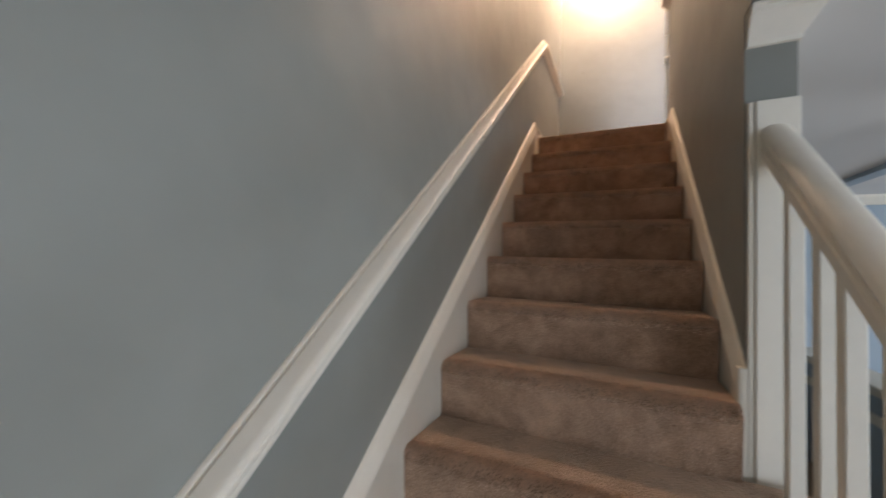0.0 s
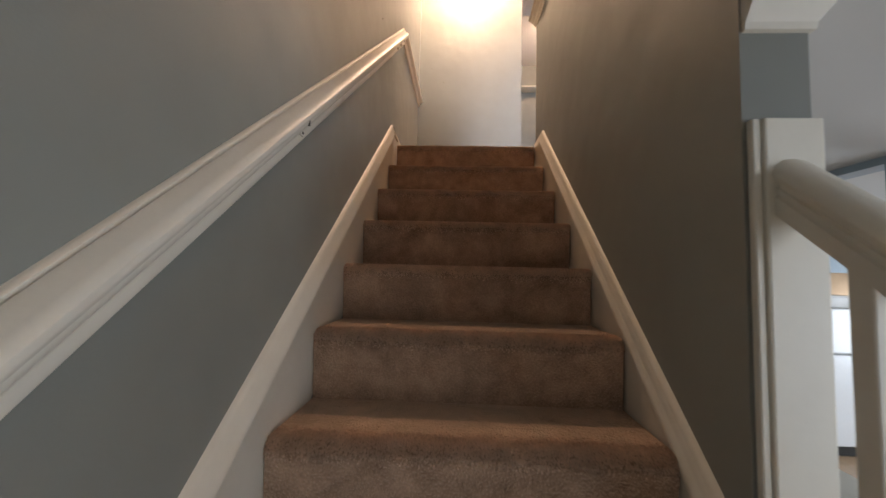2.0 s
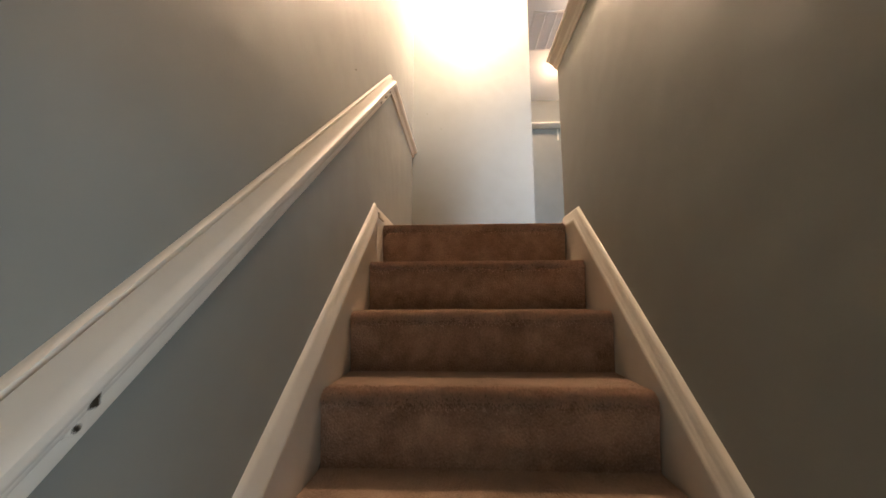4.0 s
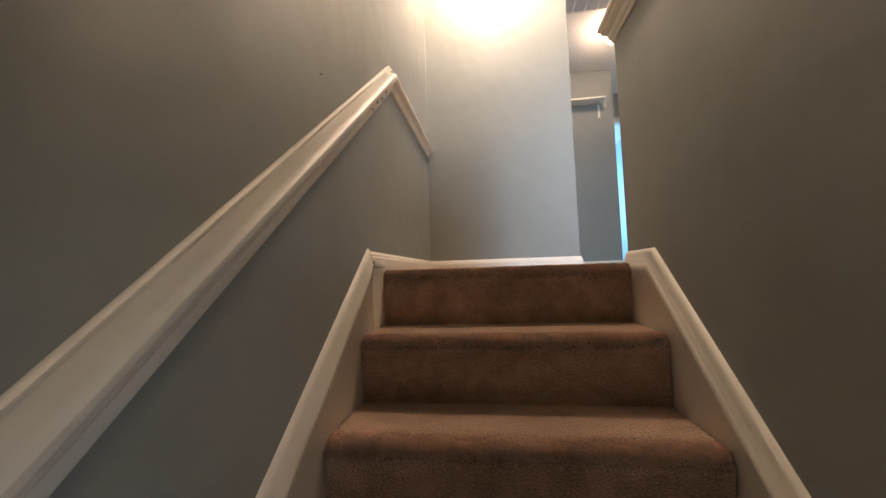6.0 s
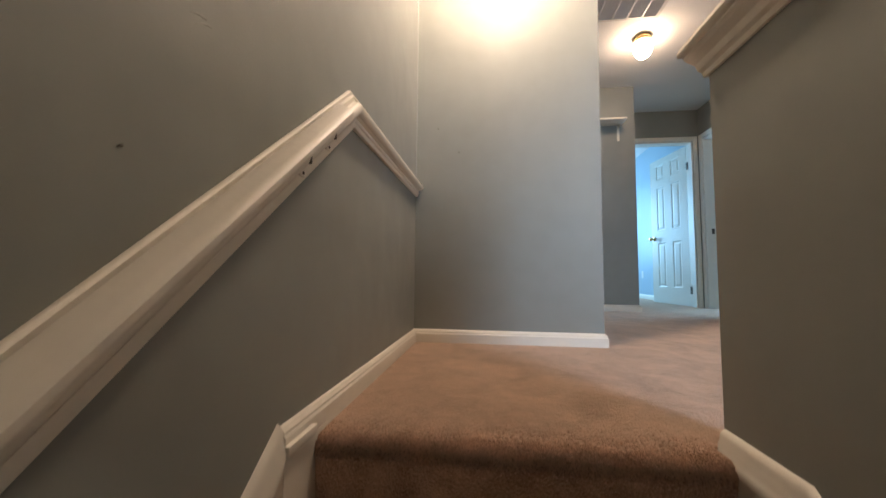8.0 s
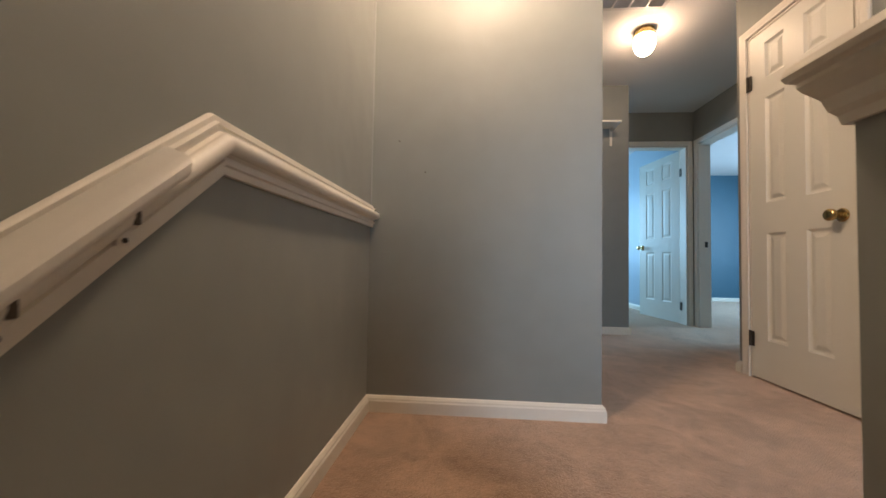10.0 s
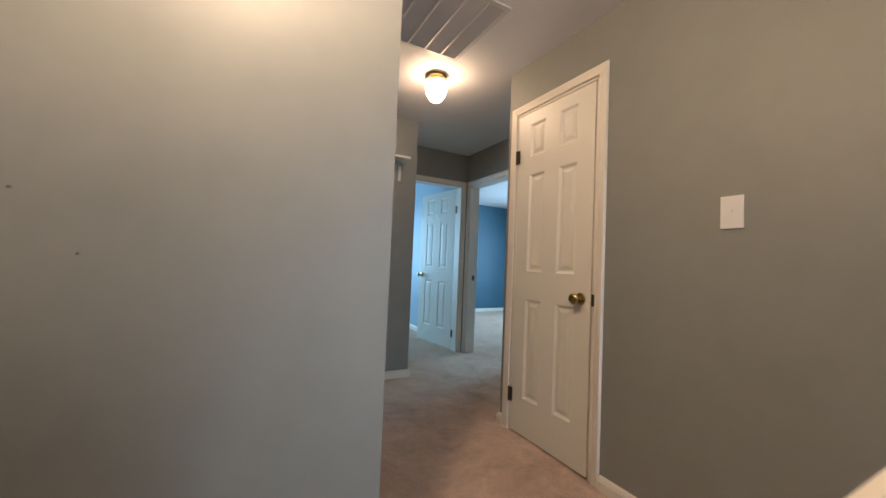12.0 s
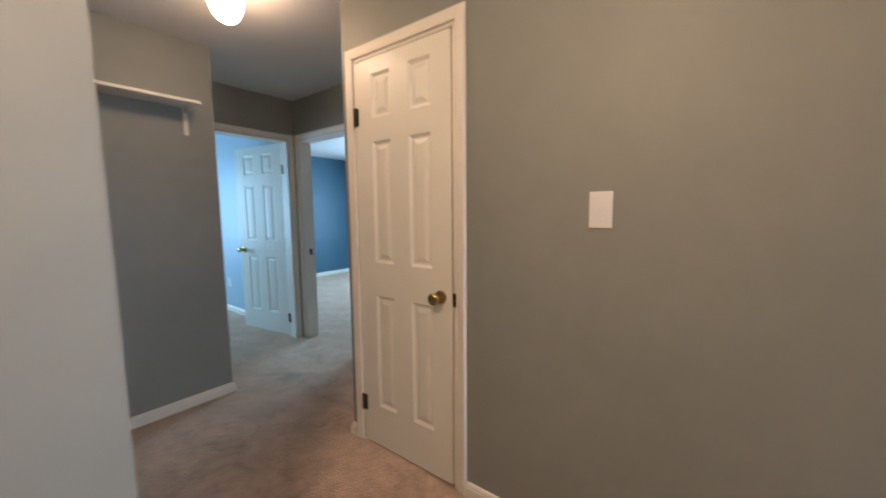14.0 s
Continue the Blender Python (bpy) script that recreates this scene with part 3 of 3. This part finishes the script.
def casing(name, label, axis, face, out, a0, a1, top, depth):
    """Mitred casing round an opening in a wall face, with jambs and stop through the wall."""
    ob = thing(name, label, "door frame", kind="structure")
    pts = [(a0, 0.001), (a0, top), (a1, top), (a1, 0.001)]
    offs = offsets(pts)
    bm = bmesh.new()
    rings = []
    for p, o in zip(pts, offs):
        ring = []
        for u, v in CASE:
            a, z, d = p[0] + o.x * (v + 0.004), p[1] + o.y * (v + 0.004), face + out * u
            ring.append((d, a, z) if axis == "x" else (a, d, z))
        rings.append(ring)
    loft(bm, rings)
    part("casing", bm, TRIM, ob)
    d0, d1 = sorted((face + out * 0.001, face - out * depth))
    for s, e in ((a0 - 0.001, a0 + 0.012), (a1 - 0.012, a1 + 0.001)):
        bm = bmesh.new()
        box(bm, d0, d1, s, e, 0.001, top) if axis == "x" else box(bm, s, e, d0, d1, 0.001, top)
        part("jamb", bm, TRIM, ob)
    bm = bmesh.new()
    box(bm, d0, d1, a0, a1, top - 0.012, top + 0.001) if axis == "x" else box(bm, a0, a1, d0, d1, top - 0.012, top + 0.001)
    part("head_jamb", bm, TRIM, ob)
    return ob


ROWS = [(0.225, 0.835), (1.010, 1.620), (1.735, 1.945)]
casing("door_frame_closet", "white moulded casing round the closet door", "x", XE, -1, 1.292, 1.928, 2.055, 0.12)
closet = door_leaf("door_closet", "closed white six-panel closet door with brass knob", 0.601, 2.020, ROWS, (XE - 0.006, 1.914, 0.018), -90, (0.22, 1.752), 0.885, BRASS)
for _c in closet.children:
    if not _c.name.startswith("hinge"):
        _c.location.y += 0.005
part("strike_plate", B(0.615, 0.632, -0.0085, -0.0065, 0.855, 0.915), BRONZE, closet, "dark bronze strike plate")

casing("door_frame_north", "white moulded casing round the north bedroom door", "y", YN, -1, 2.055, 2.803, 1.985, 0.12)
casing("door_frame_east", "white moulded casing round the east bedroom door", "x", XE2, -1, 2.945, 3.705, 1.985, 0.12)
RF = [(0.215, 0.81), (0.98, 1.57), (1.68, 1.88)]
far = door_leaf("door_bedroom", "open white six-panel bedroom door lit blue by daylight", 0.745, 1.965, RF, (2.832, 3.925, 0.012), 98.5, (0.205, 1.715), 0.872, BRASS, relief=0.45)
for _z in (0.205, 1.715):
    bm = B(2.785, 2.7905, 3.868, 3.902, _z - 0.045, _z + 0.045)
    bm.transform(far.matrix_world.inverted())
    part("hinge", bm, BRONZE, far, "dark bronze butt hinge")
bm = bmesh.new()
box(bm, 2.93, 2.96, 3.690, 3.6945, 0.86, 0.92)
solid("strike_plate", bm, BRONZE, "dark bronze strike plate on the bedroom door jamb", "strike plate", "structure")

# ---------------------------------------------------------------- fixtures


def jar_lamp(x, y, glass, z=TOP):
    ob = thing("ceiling_light", "lit white opal glass ceiling light with brass collar", "ceiling light", (x, y, z))
    bm = bmesh.new()
    lathe(bm, [(0.052, 0.0), (0.066, -0.003), (0.068, -0.012), (0.062, -0.017), (0.062, -0.028), (0.070, -0.034), (0.072, -0.046), (0.068, -0.050), (0.040, -0.051)], 28)
    part("collar", bm, BRASS, ob, "brass collar", smooth=True)
    bm = bmesh.new()
    lathe(bm, [(0.060, -0.052), (0.070, -0.060), (0.074, -0.080), (0.074, -0.102), (0.069, -0.128), (0.058, -0.153), (0.042, -0.174), (0.022, -0.187), (0.004, -0.190)], 28)
    part("globe", bm, glass, ob, "glowing opal glass globe", smooth=True)
    return ob


jar_lamp(1.664, 2.29, GLOBE)
jar_lamp(0.490, 0.72, GLOBE_BRIGHT)


def vent(x0, x1, y0, y1):
    ob = thing("ceiling_vent", "white metal return air grille in the ceiling", "vent", ((x0 + x1) / 2, (y0 + y1) / 2, TOP))
    cx, cy = (x0 + x1) / 2, (y0 + y1) / 2
    w, d = (x1 - x0) / 2, (y1 - y0) / 2
    part("filter", B(-w + 0.01, w - 0.01, -d + 0.01, d - 0.01, -0.003, -0.001), DUCT, ob, "dusty grey filter")
    bm = bmesh.new()
    for a in ((-w, w, -d, -d + 0.025), (-w, w, d - 0.025, d), (-w, -w + 0.025, -d + 0.025, d - 0.025), (w - 0.025, w, -d + 0.025, d - 0.025)):
        box(bm, *a, -0.010, -0.001)
    part("frame", bm, GRILLE, ob)
    n = 5
    for i in range(1, n):
        x = -w + 0.0125 + i * (2 * w - 0.025) / n
        part("divider", B(x - 0.006, x + 0.006, -d + 0.025, d - 0.025, -0.011, -0.003), GRILLE, ob)
    me = None
    m = 46
    for i in range(m):
        y = -d + 0.03 + i * (2 * d - 0.06) / (m - 1)
        if me is None:
            bm = bmesh.new()
            v = [bm.verts.new(p) for p in ((-w + 0.025, -0.004, -0.0035), (w - 0.025, -0.004, -0.0035), (w - 0.025, 0.003, -0.0085), (-w + 0.025, 0.003, -0.0085), (-w + 0.025, 0.004, -0.0080), (w - 0.025, 0.004, -0.0080))]
            bm.faces.new(v[:4])
            bm.faces.new((v[3], v[2], v[5], v[4]))
            me = mesh_of("slat", bm, GRILLE)
        s = new("slat", me)
        s.parent = ob
        s.location = (0, y, 0)
    return ob


vent(1.105, 1.680, 1.485, 2.055)


CAULK = material("pale_caulk", (0.314, 0.320, 0.296), 0.6, stain=0.1)
bm = bmesh.new()
for _z in range(30):
    box(bm, WX, WX + 0.004 + 0.002 * noise.noise((0, 0, _z * 1.7)), YA - 0.005, YA, 0.90 + _z * 0.049, 0.949 + _z * 0.049)
solid("caulk_line", bm, CAULK, "pale caulk line in the landing wall corner", "trim", "structure")
for _x, _zz in ((0.224, 1.048), (0.107, 1.186)):
    ob = thing("nail", "small metal picture nail sticking out of the wall", "nail", (_x, YA, _zz), group="nails on the landing wall")
    bm = bmesh.new()
    lathe(bm, [(0.0012, 0.002), (0.0012, -0.012), (0.0032, -0.012), (0.0032, -0.0135)], 8, axis="y")
    part("shank", bm, BRONZE, ob)


ob = thing("nail", "small metal picture nail sticking out of the wall", "nail", (WX, -0.46, 0.514), -90, group="nails on the stair wall")
part("shank", lathe(bmesh.new(), [(0.0010, -0.002), (0.0010, 0.004), (0.0022, 0.004), (0.0022, 0.005)], 8, axis="y"), BRONZE, ob)
SCUFF = material("pale_scuffed_paint", (0.34, 0.335, 0.305), 0.7, grain=0.3, grain_scale=200)
bm = bmesh.new()
for _y, _z, _n, _tilt in ((-0.362, 0.735, 9, 0.3), (-0.352, 0.728, 6, 0.5), (-0.72, 0.62, 6, -0.2)):
    rings = []
    for i in range(_n):
        u = i / (_n - 1)
        w = 0.0016 * math.sin(math.pi * (0.08 + 0.84 * u)) * (1 + 0.5 * noise.noise((u * 9, _y * 31, _z)))
        cy, cz = _y + 0.028 * (u - 0.5), _z + 0.028 * (u - 0.5) * _tilt + 0.004 * math.sin(math.pi * u)
        rings.append([(WX - 0.001, cy, cz - w), (WX + 0.0008, cy, cz - w), (WX + 0.0008, cy, cz + w), (WX - 0.001, cy, cz + w)])
    loft(bm, rings)
solid("wall_scuffs", bm, SCUFF, "pale scuff marks scraped into the stair wall paint", "trim", "structure")


def wall_shelf():
    ob = thing("wall_shelf", "small white wooden shelf on a white metal bracket", "shelf", (1.3, YB, 1.95))
    part("board", B(-0.45, 0.472, -0.180, -0.001, 0.0, 0.018, bevel=0.003), TRIM, ob)
    for x in (0.44, -0.30):
        bm = bmesh.new()
        box(bm, x - 0.012, x + 0.012, -0.004, -0.001, -0.165, -0.001)
        box(bm, x - 0.012, x + 0.012, -0.150, -0.004, -0.005, -0.001)
        box(bm, x - 0.003, x + 0.003, -0.060, -0.004, -0.030, -0.005)
        part("bracket", bm, TRIM, ob, "white metal shelf bracket")
    return ob


wall_shelf()


def switch(at, turn):
    ob = thing("light_switch", "white plastic toggle light switch plate on the wall", "light switch", at, turn)
    part("plate", B(-0.0365, 0.0365, -0.007, -0.0005, -0.060, 0.060, bevel=0.0025), PLASTIC, ob)
    bm = bmesh.new()
    box(bm, -0.005, 0.005, -0.016, -0.007, -0.004, 0.011, bevel=0.0015)
    part("toggle", bm, PLASTIC, ob)
    for z in (-0.031, 0.031):
        bm = bmesh.new()
        lathe(bm, [(0.003, -0.0068), (0.003, -0.0084), (0.0018, -0.0088)], 10, at=(0, 0, z), axis="y")
        part("screw", bm, PLASTIC, ob)
    return ob


switch((XE, 0.705, 1.289), -90)


def outlet(at, turn):
    ob = thing("wall_outlet", "white plastic wall outlet low on the bedroom wall", "outlet", at, turn)
    part("plate", B(-0.035, 0.035, -0.006, -0.0005, -0.057, 0.057, bevel=0.002), PLASTIC, ob)
    for z in (-0.022, 0.022):
        part("socket", B(-0.014, 0.014, -0.0075, -0.006, z - 0.012, z + 0.012, bevel=0.002), PLASTIC, ob)
    return ob


outlet((XE2, 5.47, 0.39), -90)

# ---------------------------------------------------------------- windows that let the daylight in


def window(name, label, axis, d0, d1, a0, a1, z0, z1):
    ob = thing(name, label, "window", kind="structure")
    m = (d0 + d1) / 2

    def bx(s, e, b, t, th):
        return B(m - th, m + th, s, e, b, t) if axis == "x" else B(s, e, m - th, m + th, b, t)
    for q in ((a0, a0 + 0.05, z0, z1), (a1 - 0.05, a1, z0, z1), (a0 + 0.05, a1 - 0.05, z0, z0 + 0.05), (a0 + 0.05, a1 - 0.05, z1 - 0.05, z1), (a0 + 0.05, a1 - 0.05, (z0 + z1) / 2 - 0.02, (z0 + z1) / 2 + 0.02)):
        part("window_frame", bx(*q, 0.03), TRIM, ob)
    for b, t in ((z0 + 0.05, (z0 + z1) / 2 - 0.02), ((z0 + z1) / 2 + 0.02, z1 - 0.05)):
        p = part("pane", bx(a0 + 0.05, a1 - 0.05, b, t, 0.003), GLASS, ob)
        p.visible_shadow = False
    return ob


window("window_lower", "white double-hung window of the lower room", "x", 5.82, 5.92, -4.8, -3.0, -2.2, -0.7)
window("window_lower_south", "white double-hung window of the lower room", "y", -5.44, -5.34, 3.45, 5.15, -2.2, -0.7)
# Made-up window, cut into the east wall to hold the dining fill.
window("window_dining_added", "added white double-hung window round the dining fill", "x", 6.5, 6.6, 0.0, 1.2, -2.0, -0.8)
window("window_kitchen", "white double-hung kitchen window", "x", 6.5, 6.6, 2.45, 3.35, -1.8, -0.8)
# Assumed opening, out of view, put round the warm entry fill.
window("window_entry_assumed", "assumed white framed glass at the unseen entry", "y", -5.44, -5.34, 0.2, 1.3, -2.25, -0.55)
window("window_bedroom", "white double-hung bedroom window", "y", 6.80, 6.9, 0.95, 2.15, 0.7, 2.0)
window("window_blue_bedroom", "white double-hung window in the blue bedroom", "x", 6.22, 6.32, 3.8, 5.4, 0.75, 2.05)

# ---------------------------------------------------------------- lower room things


def bar_ledge():
    ob = thing("bar_ledge", "white painted ledge capping the half wall", "ledge", (2.23, 0.6, -1.785))
    part("top", B(-0.11, 0.14, -1.285, 1.295, 0.001, 0.032, bevel=0.006), TRIM, ob)
    part("apron", B(-0.066, -0.0505, -1.285, 1.295, -0.055, 0.0), TRIM, ob)
    part("rail", B(-0.070, -0.0505, -1.285, 1.295, -0.25, -0.18, bevel=0.004), TRIM, ob, "white chair rail strip")
    return ob


bar_ledge()


def fridge():
    ob = thing("refrigerator", "white top-freezer refrigerator in the kitchen", "refrigerator", (4.75, 2.42, LOW))
    part("body", B(-0.37, 0.37, -0.30, 0.34, 0.03, 1.63, bevel=0.01), STEEL, ob)
    part("freezer_door", B(-0.37, 0.37, -0.37, -0.305, 1.13, 1.63, bevel=0.015), STEEL, ob)
    part("fridge_door", B(-0.37, 0.37, -0.37, -0.305, 0.12, 1.115, bevel=0.015), STEEL, ob)
    part("kick_plate", B(-0.36, 0.36, -0.33, -0.305, 0.01, 0.11), DARK, ob, "dark kick plate")
    for z0, z1 in ((1.16, 1.50), (0.68, 1.09)):
        bm = bmesh.new()
        rings = []
        for i in range(13):
            u = i / 12
            z = z0 + (z1 - z0) * u
            y = -0.37 - 0.05 * math.sin(math.pi * u) ** 0.6
            rings.append([(-0.33 + dx, y + dy, z) for dx, dy in ((-0.012, -0.008), (0.012, -0.008), (0.012, 0.010), (-0.012, 0.010))])
        loft(bm, rings)
        part("handle", bm, STEEL, ob)
    return ob


fridge()


switch((4.16, 1.9, -1.48), 0)
ob = thing("storage_box", "small grey box on top of the refrigerator", "box", (4.90, 2.32, LOW + 1.631))
part("carton", B(-0.15, 0.15, -0.12, 0.12, 0.0, 0.12, bevel=0.004), GRILLE, ob)
part("lid", B(-0.155, 0.155, -0.125, 0.125, 0.121, 0.14, bevel=0.004), GRILLE, ob)


def smoke_alarm(x, y, z):
    ob = thing("smoke_alarm", "small white round smoke alarm on the ceiling", "smoke alarm", (x, y, z))
    bm = bmesh.new()
    lathe(bm, [(0.065, 0.0), (0.065, -0.012), (0.058, -0.026), (0.035, -0.034), (0.01, -0.035)], 24)
    part("case", bm, PLASTIC, ob, smooth=True)
    return ob


smoke_alarm(3.36, 0.87, LCEIL)
